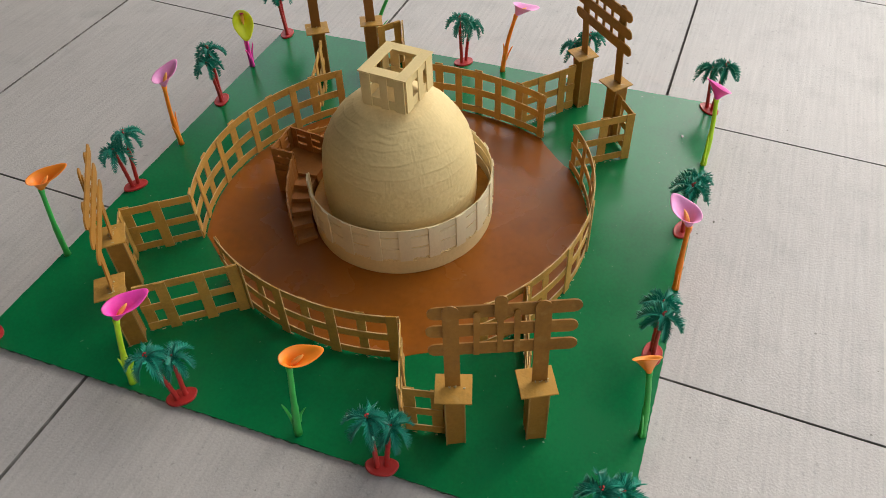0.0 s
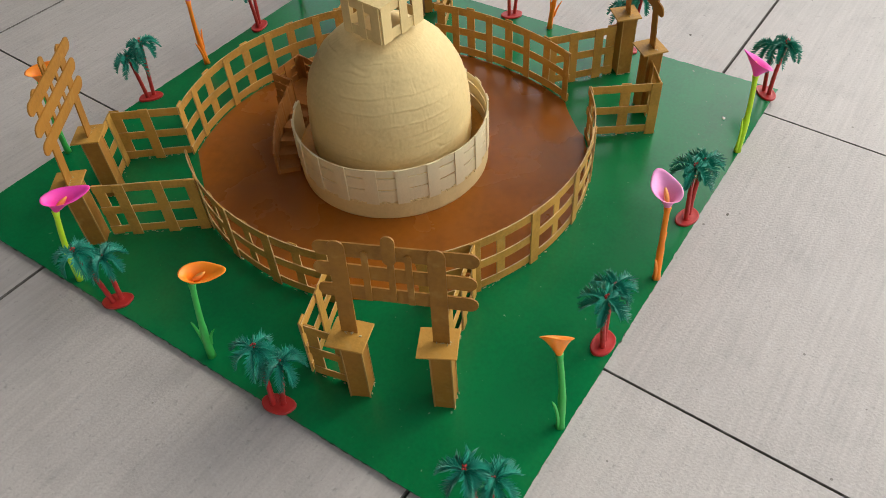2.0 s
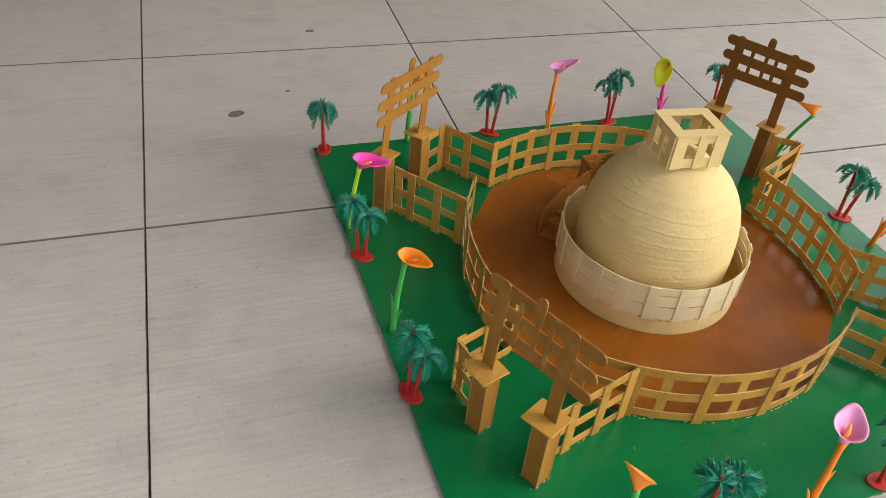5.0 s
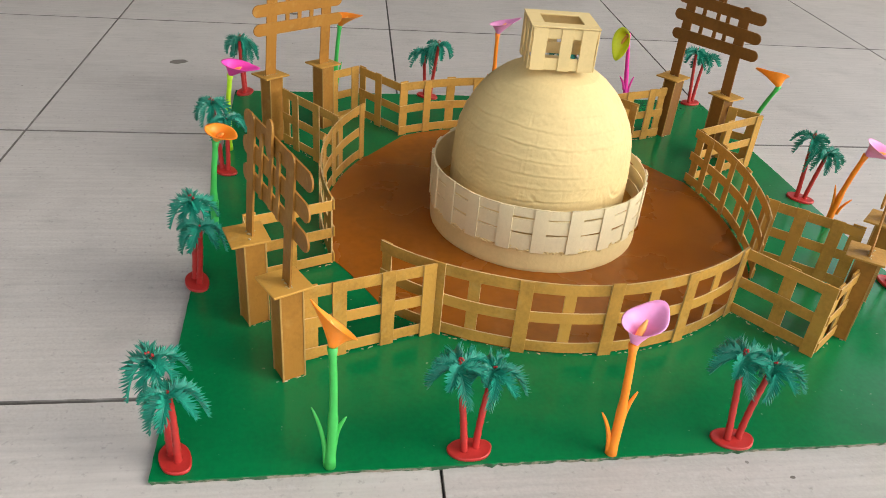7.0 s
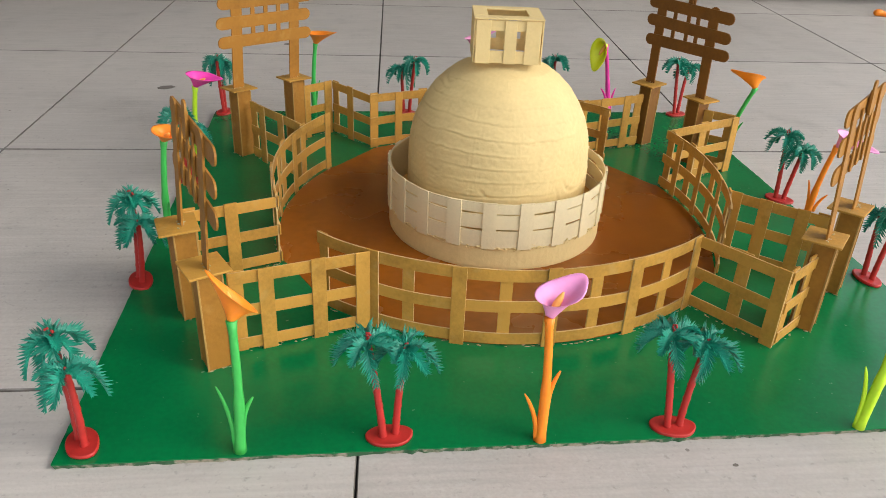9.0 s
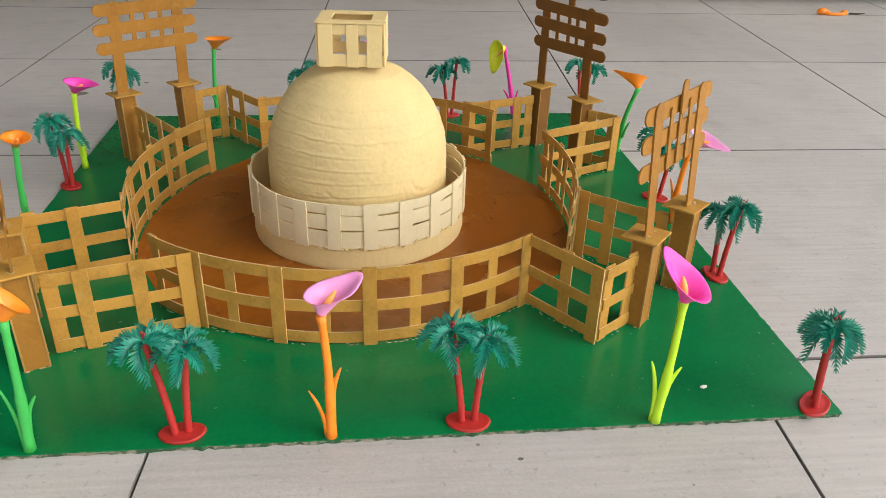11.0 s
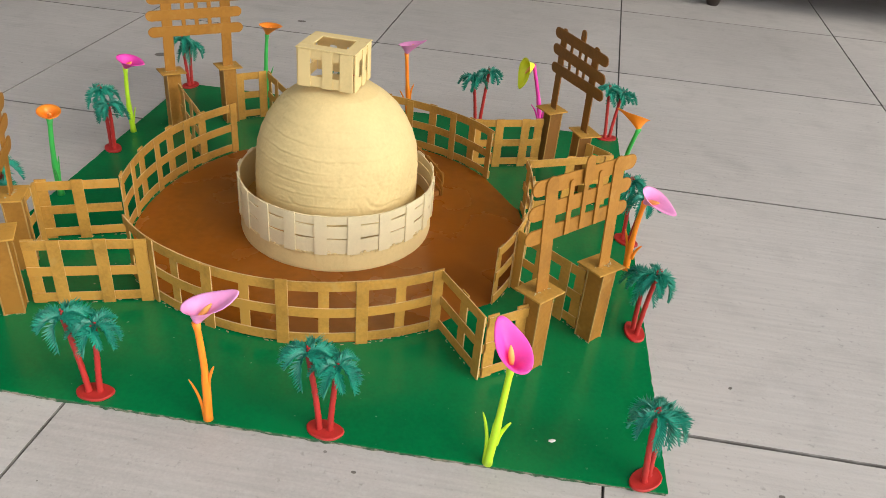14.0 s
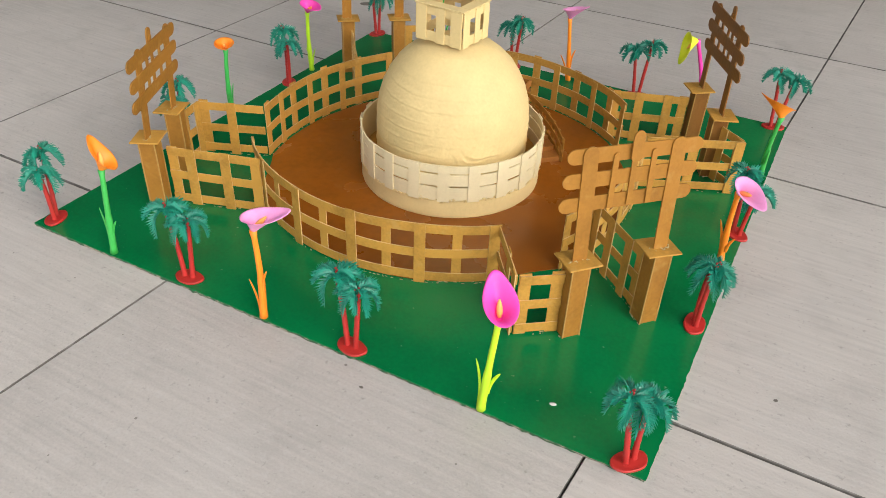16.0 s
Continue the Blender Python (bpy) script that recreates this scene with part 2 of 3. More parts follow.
def on_bend(k, deg, out=0.0):
    """The point of bent fence k in the direction deg from the court's middle, and its angle about the bend's own centre."""
    (cx, cy), r = BENDS[k]
    r += out
    u, v = math.cos(radians(deg)), math.sin(radians(deg))
    h = u * cx + v * cy
    d = h + math.sqrt(h * h + r * r - cx * cx - cy * cy)
    return (d * u, d * v), math.degrees(math.atan2(d * v - cy, d * u - cx)), d


def court_edge(deg):
    """Radius of the brown court: along the fences, and evenly across the four openings."""
    spans = ((0, -136, -51), (1, -34, 21), (2, 43, 122), (3, 142, 205), (0, 224, 309))
    deg = (deg + 136) % 360 - 136
    for i, (k, a0, a1) in enumerate(spans):
        if a0 <= deg <= a1:
            return on_bend(k, deg)[2] - 0.0025
        if i and spans[i - 1][2] < deg < a0:
            f = (deg - spans[i - 1][2]) / (a0 - spans[i - 1][2])
            return (1 - f) * on_bend(spans[i - 1][0], spans[i - 1][2])[2] + f * on_bend(k, a0)[2] - 0.0025 - 0.007 * math.sin(math.pi * f) ** 0.5


# ---- base board ----
def base_board():
    t = thing("base_board", pose(0, 0, 0), "square green-painted cardboard base with rough raw edges lying on concrete", "board")
    corners = [(-0.403, -0.428), (0.427, -0.417), (0.424, 0.437), (-0.422, 0.425)]
    loop = []
    r = random.Random(3)
    for i in range(4):
        a, b = Vector(corners[i]), Vector(corners[(i + 1) % 4])
        nrm = Vector((b - a).yx) * Vector((1, -1))
        nrm.normalize()
        for k in range(160):
            f = k / 160
            j = 0 if k == 0 else r.gauss(0, 0.0003) + 0.0005 * noise.noise((f * 7, i * 5.0, 0))
            loop.append(a + (b - a) * f + nrm * j)
    bm = bmesh.new()
    top = [bm.verts.new((p.x, p.y, BT)) for p in loop]
    low = [bm.verts.new((p.x, p.y, BT - 0.0012)) for p in loop]
    bm.faces.new(top)
    bm.faces.new(low[::-1])
    for k in range(len(top)):
        j = (k + 1) % len(top)
        bm.faces.new((low[k], low[j], top[j], top[k]))
    part("painted_top", bm, GREEN, t, "glossy green enamel paint")
    bm = bmesh.new()
    s1 = [bm.verts.new((p.x * 0.998 + r.gauss(0, 0.0004), p.y * 0.998 + r.gauss(0, 0.0004), BT - 0.0012)) for p in loop]
    s0 = [bm.verts.new((p.x * 0.997 + r.gauss(0, 0.0005), p.y * 0.997 + r.gauss(0, 0.0005), FZ)) for p in loop]
    bm.faces.new(s1)
    bm.faces.new(s0[::-1])
    for k in range(len(s1)):
        j = (k + 1) % len(s1)
        bm.faces.new((s0[k], s0[j], s1[j], s1[k]))
    part("corrugated_core", bm, EDGE, t, "rough torn cardboard edge with green paint smears")
    bm = bmesh.new()
    ring = []
    for k in range(240):
        a = 2 * math.pi * k / 240
        r = court_edge(math.degrees(a)) + 0.0012 * noise.noise((math.cos(a) * 4, math.sin(a) * 4, 2))
        ring.append(bm.verts.new((r * math.cos(a), r * math.sin(a), BT + 0.0006)))
    f = bm.faces.new(ring)
    g = bmesh.ops.extrude_face_region(bm, geom=[f])
    for v in g["geom"]:
        if isinstance(v, bmesh.types.BMVert):
            v.co.z = BT - 0.0005
    part("round_court", bm, BROWN, t, "glossy brown painted round courtyard")
    return t


base_board()

# ---- stupa: drum, railing, dome, top box, stairs ----
DC = (-0.0015, -0.0088)


def stupa():
    t = thing("stupa_model", pose(DC[0], DC[1], BT), "cream-painted model stupa with a domed body on a round drum", "model")
    n = 96
    bm = bmesh.new()
    secs = []
    for r, z in ((0.1325, 0.0), (0.1333, 0.004), (0.1327, 0.030), (0.1317, 0.0315), (0.128, 0.0316)):
        secs.append([((r + 0.0006 * noise.noise((math.cos(a) * 5, math.sin(a) * 5, z * 60))) * math.cos(a), (r + 0.0006 * noise.noise((math.cos(a) * 5, math.sin(a) * 5, z * 60))) * math.sin(a), z) for a in [2 * math.pi * k / n for k in range(n)]])
    loft(bm, secs)
    part("drum", bm, CREAM, t, "plain cream band round the drum", smooth=False)
    bm = bmesh.new()
    loft(bm, [[(r * math.cos(a), r * math.sin(a), z) for a in [2 * math.pi * k / n for k in range(n)]] for r, z in ((0.1314, 0.028), (0.1314, 0.0322), (0.1, 0.0322), (0.1, 0.028))])
    part("walkway", bm, OCHRE, t, "golden-brown walkway on the drum")
    # dome of glued paper bands
    prof = [(0.1075, 0.030), (0.1102, 0.045), (0.1105, 0.065), (0.1102, 0.085), (0.1090, 0.105), (0.1065, 0.125), (0.1010, 0.143), (0.0925, 0.160), (0.0815, 0.176), (0.068, 0.189), (0.054, 0.199), (0.035, 0.2065), (0.016, 0.210), (0.0005, 0.211)]
    dense = []
    for (r0, z0), (r1, z1) in zip(prof, prof[1:]):
        for k in range(15):
            f = k / 15
            dense.append((r0 + (r1 - r0) * f, z0 + (z1 - z0) * f))
    dense.append(prof[-1])
    bm = bmesh.new()
    secs = []
    m = 400
    for r, z in dense:
        ring = []
        for k in range(m):
            a = 2 * math.pi * k / m
            c, s = math.cos(a), math.sin(a)
            m1, m2 = noise.noise((c * 3.2, s * 3.2 + 3, z * 34)), noise.noise((c * 3.5 + 1, s * 3.5, z * 45))
            # paper strips in overlapping courses: a sharp lower lip, staggered butt joints
            lift = z / 0.0158 + 0.30 * noise.noise((c * 1.3, s * 1.3, z * 9)) + 0.07 * noise.noise((c * 7, s * 7, z * 40))
            cell = math.floor(lift)
            v = lift - cell
            show = max(0.0, min(1.0, 0.55 + 1.5 * noise.noise((c * 1.8 + cell * 3.1, s * 1.8, cell * 1.7))))
            west = 0.2 + 0.8 * max(0.0, min(1.0, 0.5 + 0.9 * math.cos(a - radians(200))))
            d = 0.75 * show * west * (0.0010 * math.exp(-((v - 0.05) / 0.09) ** 2) - 0.0009 * math.exp(-((v - 0.93) / 0.06) ** 2))
            col = (a * 2.3 + 2.1 * math.sin(cell * 2.3) + 0.05 * m2) % 1.0
            off = min(col, 1 - col)
            d += 0.5 * west * (0.0010 * math.exp(-((off - 0.035) / 0.02) ** 2) - 0.0012 * math.exp(-(off / 0.016) ** 2)) * max(0.0, min(1.0, 0.45 + 1.6 * noise.noise((cell * 5.3, math.floor(a * 2.3 + 2.1 * math.sin(cell * 2.3)) * 2.7, 0.5))))
            # creases
            w1 = noise.noise((c * 1.7, s * 1.7, z * 85 + 2.2 * noise.noise((c * 2.2, s * 2.2, z * 14)) + 0.5 * noise.noise((c * 6, s * 6, z * 30))))
            w2 = noise.noise((c * 2.8 + 7, s * 2.8, z * 150 + 2.0 * noise.noise((c * 3.1, s * 3.1 + 4, z * 17)) + 0.6 * noise.noise((c * 9, s * 9, z * 40))))
            low = max(0.15, 1.0 - max(0.0, z - 0.09) / 0.09)
            d -= 0.0014 * low * math.exp(-(w1 / 0.06) ** 2) * max(0.0, 0.25 + 1.4 * m1)
            d += 0.0013 * low * math.exp(-(w2 / 0.07) ** 2) * max(0.0, m2 + 0.12)
            d += 0.0007 * noise.noise((c * 2.5, s * 2.5, z * 22)) + 0.00035 * noise.noise((c * 18, s * 18, z * 260))
            # crumpled folds below the box on the west side
            if z > 0.182:
                d += 0.0007 * math.exp(-((a - 3.35) / 0.45) ** 2) * math.sin(z * 620 + 5 * noise.noise((c * 3, s * 3, z * 50)))
            fade = min(1, r / 0.02)
            ring.append(((r + d * fade) * c, (r + d * fade) * s, z))
        secs.append(ring)
    rings = loft(bm, secs)
    bm.faces.new(rings[-1])
    part("dome", bm, CREAM, t, "cream dome of glued paper bands with creases and seams", smooth=True)
    # railing on the drum: open at the stairs, between 78 and 112 degrees
    A0, A1 = 113.0, 113.0 + 322.0
    for z0, z1 in ((0.0285, 0.0492), (0.0515, 0.0686), (0.0709, 0.0825)):
        bm = bmesh.new()
        arc_strip(bm, 0.1322, 0.1336, A0, A1, z0, z1, 110, 0.0004)
        part("rail", bm, PALE, t)
    bm = bmesh.new()
    arc_strip(bm, 0.1313, 0.1321, A0, 228.0, 0.0275, 0.0815, 60)
    part("backing_band", bm, CREAM, t, "cream band closing the slits beside the stairs")
    a = 115.0
    while a < A1 - 5:
        bm = bmesh.new()
        top = 0.0835 + rng.uniform(-0.001, 0.001)
        arc_strip(bm, 0.1336, 0.1352 + rng.uniform(0, 0.0005), a, a + 6.9 + rng.uniform(-0.4, 0.4), 0.0275, top, 4)
        part("post", bm, PALE, t)
        a += 17.6 + rng.uniform(-0.3, 0.3)
    bm = bmesh.new()
    for i in range(620):
        a = radians(A0 + (A1 - A0) * rng.random())
        r = 0.1334 + rng.uniform(-0.0005, 0.0012)
        z = 0.0285 + rng.gauss(0, 0.0012)
        bmesh.ops.create_icosphere(bm, subdivisions=1, radius=rng.uniform(0.0005, 0.0014), matrix=Matrix.Translation((r * math.cos(a), r * math.sin(a), z)) @ Matrix.Rotation(a, 4, "Z") @ Matrix.Diagonal((0.7, rng.uniform(1, 3), 0.8, 1)))
    tagged(part("glue_bead", bm, CREAM, t, "lumpy dried glue line under the railing", smooth=True), kind="stuff")
    # oblong box on the dome
    bx = pose(-0.0025, -0.0092, 0.2118, 0, 0, -5)
    HX, HY = 0.0368, 0.0322

    def slat(f0, f1, z0, z1, side, y0=0.0, name="slat"):
        """A slat on one side, from f0 to f1 of its half width."""
        half, out = (HX, HY) if side % 2 == 0 else (HY, HX)
        bm = bmesh.new()
        box(bm, (f0 * half, -out - y0, z0), (f1 * half, -out - y0 + 0.0016, z1), 0.0003)
        part(name, bm, CREAM, t, at=bx @ Matrix.Rotation(radians(90 * side), 4, "Z"))

    for side in range(4):
        e = 0.0001 * side
        for f0, f1 in ((-0.96, -0.52), (-0.14, 0.24), (0.5, 0.97)):
            slat(f0 + rng.uniform(-0.03, 0.03), f1 + rng.uniform(-0.03, 0.03), 0.0005, 0.0478 + e, side, 0.0016)
        slat(-0.955, 0.955, 0.001, 0.0145, side, 0.0, "bottom_rail")
        slat(-0.955, 0.955, 0.036, 0.0474, side, 0.0, "top_rail")
    for x0, x1, y0, y1 in ((-0.0385, 0.0385, -0.0345, -0.0185), (-0.0385, 0.0385, 0.0185, 0.0345), (-0.0385, -0.0225, -0.0184, 0.0184), (0.0225, 0.0385, -0.0184, 0.0184)):
        bm = bmesh.new()
        box(bm, (x0, y0, 0.0484), (x1, y1, 0.0500 + rng.uniform(0, 0.0004)), 0.0003)
        part("top_plate", bm, CREAM, t, at=bx)
    # stairs round the drum, up both ways to a landing
    for foot, head, count, wide in ((136.5, 97.0, 5, 0.1655), (41.5, 78.0, 5, 0.1755)):
        for i in range(count):
            a0, a1 = foot + (head - foot) * i / count, foot + (head - foot) * (i + 1) / count
            bm = bmesh.new()
            arc_strip(bm, 0.1372, wide, min(a0, a1), max(a0, a1), 0.0, 0.0085 + 0.0075 * i, 4)
            part("step", bm, TAN, t)
    bm = bmesh.new()
    arc_strip(bm, 0.1345, 0.203, 78.1, 96.9, 0.0, 0.0435, 6)
    part("landing", bm, TAN, t)
    # west parapet: solid strip with a torn upper edge
    secs = []
    for i in range(41):
        f = i / 40
        a = radians(137.0 + (97.2 - 137.0) * f)
        z = 0.038 + 0.040 * f + rng.uniform(-0.0012, 0.0012)
        c, q = math.cos(a), math.sin(a)
        r = 0.166 + rng.uniform(-0.0004, 0.0004)
        secs.append([(0.166 * c, 0.166 * q, 0.0), (0.168 * c, 0.168 * q, 0.0), ((r + 0.0022) * c, (r + 0.0022) * q, z), (r * c, r * q, z - 0.0006)])
    bm = bmesh.new()
    rings = loft(bm, secs)
    bm.faces.new(rings[0][::-1])
    bm.faces.new(rings[-1])
    part("stair_parapet", bm, TAN, t, "curved outer parapet of the stairs with a torn edge")
    for i in range(6):
        f = (i + 0.3) / 6
        a = 137 + (97.2 - 137) * f
        bm = bmesh.new()
        arc_strip(bm, 0.1683, 0.1695, a - 1.5, a + 1.5, 0.0, 0.036 + 0.040 * f, 3)
        part("parapet_post", bm, TAN, t)
    # east parapet: sloping rails woven with uprights
    for low in (0.002, 0.017, 0.0315):
        secs = []
        for i in range(25):
            f = i / 24
            a = radians(40.8 + (77.8 - 40.8) * f)
            z = low + 0.040 * f
            c, q = math.cos(a), math.sin(a)
            secs.append([(r * c, r * q, z + dz) for r, dz in ((0.1765, 0.0), (0.178, 0.0), (0.178, 0.0075), (0.1765, 0.0075))])
        bm = bmesh.new()
        rings = loft(bm, secs)
        bm.faces.new(rings[0][::-1])
        bm.faces.new(rings[-1])
        part("parapet_rail", bm, GOLDB, t)
    for i in range(7):
        f = i / 6.3 + 0.02
        a = 40.8 + (77.8 - 40.8) * f
        bm = bmesh.new()
        arc_strip(bm, 0.1781, 0.1795, a - 1.2, a + 1.2, 0.0 if i == 0 else 0.040 * f, 0.0395 + 0.040 * f, 3)
        part("parapet_post", bm, GOLDB, t)
    # openwork parapet round the landing
    segs = [((96.8, 0.168), (95.5, 0.204)), ((95.5, 0.204), (79.5, 0.207)), ((79.5, 0.207), (77.5, 0.139))]
    for (aa, ra), (ab, rb) in segs:
        p0, p1 = Vector((ra * math.cos(radians(aa)), ra * math.sin(radians(aa)), 0.0435)), Vector((rb * math.cos(radians(ab)), rb * math.sin(radians(ab)), 0.0435))
        ln, ang = (p1 - p0).length, math.degrees(math.atan2(p1.y - p0.y, p1.x - p0.x))
        m4 = Matrix.Translation((p0 + p1) / 2) @ Matrix.Rotation(radians(ang), 4, "Z")
        for z in (0.005, 0.0190, 0.033):
            bm = bmesh.new()
            box(bm, (-ln / 2, -0.0008, z - 0.005), (ln / 2, 0.0008, z + 0.005))
            part("landing_rail", bm, TAN, t, at=m4)
        for f in (-0.4, 0.0, 0.4):
            bm = bmesh.new()
            box(bm, (f * ln - 0.0055, -0.0022, -0.0435), (f * ln + 0.0055, -0.0009, 0.0385))
            part("landing_post", bm, TAN, t, at=m4)
    return t


stupa()

# ---- fences of woven craft sticks ----
RAILS = ((0.003, 0.0150), (0.0370, 0.0492), (0.0722, 0.0846))
POST_W, FH = 0.0138, 0.086


def glue(bm, x, y, r, count=1, way=None):
    for _ in range(count):
        turn = rng.uniform(0, 3) if way is None else way + rng.gauss(0, 0.2)
        big = 2.0 if rng.random() < 0.06 else 1.0
        bmesh.ops.create_icosphere(bm, subdivisions=1, radius=big * rng.uniform(0.0004, 0.0007), matrix=Matrix.Translation((x + rng.gauss(0, r), y + rng.gauss(0, r), rng.uniform(0, 0.0007))) @ Matrix.Rotation(turn, 4, "Z") @ Matrix.Diagonal((rng.uniform(1.5, 6) / big, 1, 0.6, 1)))


def raw_sides(ob, axis):
    """Gives the narrow side faces of a stick, and its ends, the paler raw edge; axis: across its width."""
    ob.data.materials.append(RAW)
    for f in ob.data.polygons:
        if abs(f.normal[axis]) > 0.8:
            f.material_index = 1
    return ob


def curved_fence(k, start, outer, inner):
    """A bent fence; outer and inner posts at those directions from the court's middle."""
    (cx, cy), R = BENDS[k]
    t = thing("curved_fence", pose(cx, cy, BT), "curved ochre-painted craft stick fence round the brown court", "fence", "fences")
    half = math.degrees(POST_W / 2 / R)

    def own(a):
        w = on_bend(k, a)[1]
        return w + 360 if w < on_bend(k, start)[1] - 1 else w

    begin, end = own(start), own(outer[-1]) + 1.6
    for z0, z1 in RAILS:
        bm = bmesh.new()
        j = rng.uniform(-0.0012, 0.0012)
        arc_strip(bm, R - 0.0008, R + 0.0008, begin, end, z0 + j, z1 + j, 40, 0.0006)
        raw_sides(part("rail", bm, GOLD, t), 2)
    for a in outer:
        bm = bmesh.new()
        box(bm, (R + 0.0009, -POST_W / 2, 0), (R + 0.0029, POST_W / 2, FH + rng.uniform(-0.001, 0.0015)), 0.0003)
        raw_sides(part("post", bm, GOLD, t, at=pose(0, 0, 0, 0, 0, own(a)) @ pose(0, 0, 0, rng.uniform(-0.15, 0.15), 0, 0)), 1)
    for w in [begin + half] + [own(a) for a in inner]:
        bm = bmesh.new()
        box(bm, (R - 0.0026, -POST_W / 2 + 0.001, 0.001), (R - 0.0009, POST_W / 2 - 0.001, FH - 0.0025 + rng.uniform(-0.001, 0.001)), 0.0003)
        raw_sides(part("inner_post", bm, GOLD, t, at=pose(0, 0, 0, 0, 0, w) @ pose(0, 0, 0, rng.uniform(-0.15, 0.15), 0, 0)), 1)
    bm = bmesh.new()
    for _ in range(int((end - begin) * 0.7)):
        a = radians(rng.uniform(begin, end))
        r = R + rng.choice((-0.0014, 0.0014, 0.0018))
        glue(bm, r * math.cos(a), r * math.sin(a), 0.0004, 1, a + math.pi / 2)
    tagged(part("glue_bead", bm, GLUE, t, "whitish dried glue along the foot", smooth=True), kind="stuff")


def fence_panel(p0, p1, outer, inner, side=1):
    """A straight fence from p0 to p1; posts at those fractions; side: which way the outer posts face."""
    a, b = Vector((*p0, BT)), Vector((*p1, BT))
    ln = (b - a).length
    t = thing("fence_panel", Matrix.Translation((a + b) / 2) @ Matrix.Rotation(math.atan2(b.y - a.y, b.x - a.x), 4, "Z"), "straight ochre-painted craft stick fence panel beside a gateway", "fence", "fences")
    for z0, z1 in RAILS:
        bm = bmesh.new()
        j = rng.uniform(-0.0012, 0.0012)
        box(bm, (-ln / 2, -0.0008, z0 + j), (ln / 2, 0.0008, z1 + j), 0.0003)
        raw_sides(part("rail", bm, GOLD, t, at=pose(0, 0, 0, 0, rng.uniform(-0.4, 0.4), 0)), 2)
    for fs, name, s in ((outer, "post", side), (inner, "inner_post", -side)):
        for f in fs:
            x = (f - 0.5) * ln
            x = max(-ln / 2 + POST_W / 2, min(ln / 2 - POST_W / 2, x))
            bm = bmesh.new()
            y0, y1 = sorted((s * 0.0009, s * 0.0029))
            box(bm, (x - POST_W / 2, y0, 0), (x + POST_W / 2, y1, FH + rng.uniform(-0.0015, 0.001)), 0.0003)
            raw_sides(part(name, bm, GOLD, t), 0)
    bm = bmesh.new()
    for k in range(int(ln * 130)):
        glue(bm, rng.uniform(-ln / 2, ln / 2), rng.choice((-0.0013, 0.0013)), 0.0004, 1, 0.0)
    tagged(part("glue_bead", bm, GLUE, t, "whitish dried glue along the foot", smooth=True), kind="stuff")


curved_fence(0, -136, (-122.5, -105.5, -88, -70.5, -52.5), (-115.3, -96.8, -79, -61.5))
curved_fence(1, -34, (-23, -7, 8, 19), (-15, 0.5, 13.5))
curved_fence(2, 43, (54, 71, 88, 105, 121), (62, 79.5, 96.5, 113))
curved_fence(3, 142, (156, 171, 187, 203), (163.5, 179, 195))

# pillars of the four gateways: straight side first, kinked side second
GATES = (((-0.300, -0.303), (-0.338, -0.219)), ((0.355, -0.190), (0.286, -0.260)), ((0.290, 0.279), (0.338, 0.197)), ((-0.346, 0.223), (-0.272, 0.282)))
JOINTS = (-123, -23, 54, 156)
KINKS = ((-157 + 2, (-0.351, -0.160)), (-51.5, (0.234, -0.300)), (20.5, (0.386, 0.158)), (122, (-0.216, 0.323)))
for g in range(4):
    (sx, sy), (kx, ky) = GATES[g]
    fence_panel(on_bend(g, JOINTS[g], 0.003)[0], (sx * 0.955, sy * 0.955), (0.0, 0.375, 0.745), (1.0,), 1 if g in (0, 3) else -1)
    ang, k = KINKS[g]
    fence_panel(on_bend((g + 3) % 4, ang, 0.003)[0], k, (1.0,), (0.5,), -1)
    d = (Vector((kx, ky)) - Vector(k)).normalized()
    fence_panel((k[0] + d.x * 0.003, k[1] + d.y * 0.003), (kx - d.x * 0.012, ky - d.y * 0.012), (0.0, 1.0), (), 1)


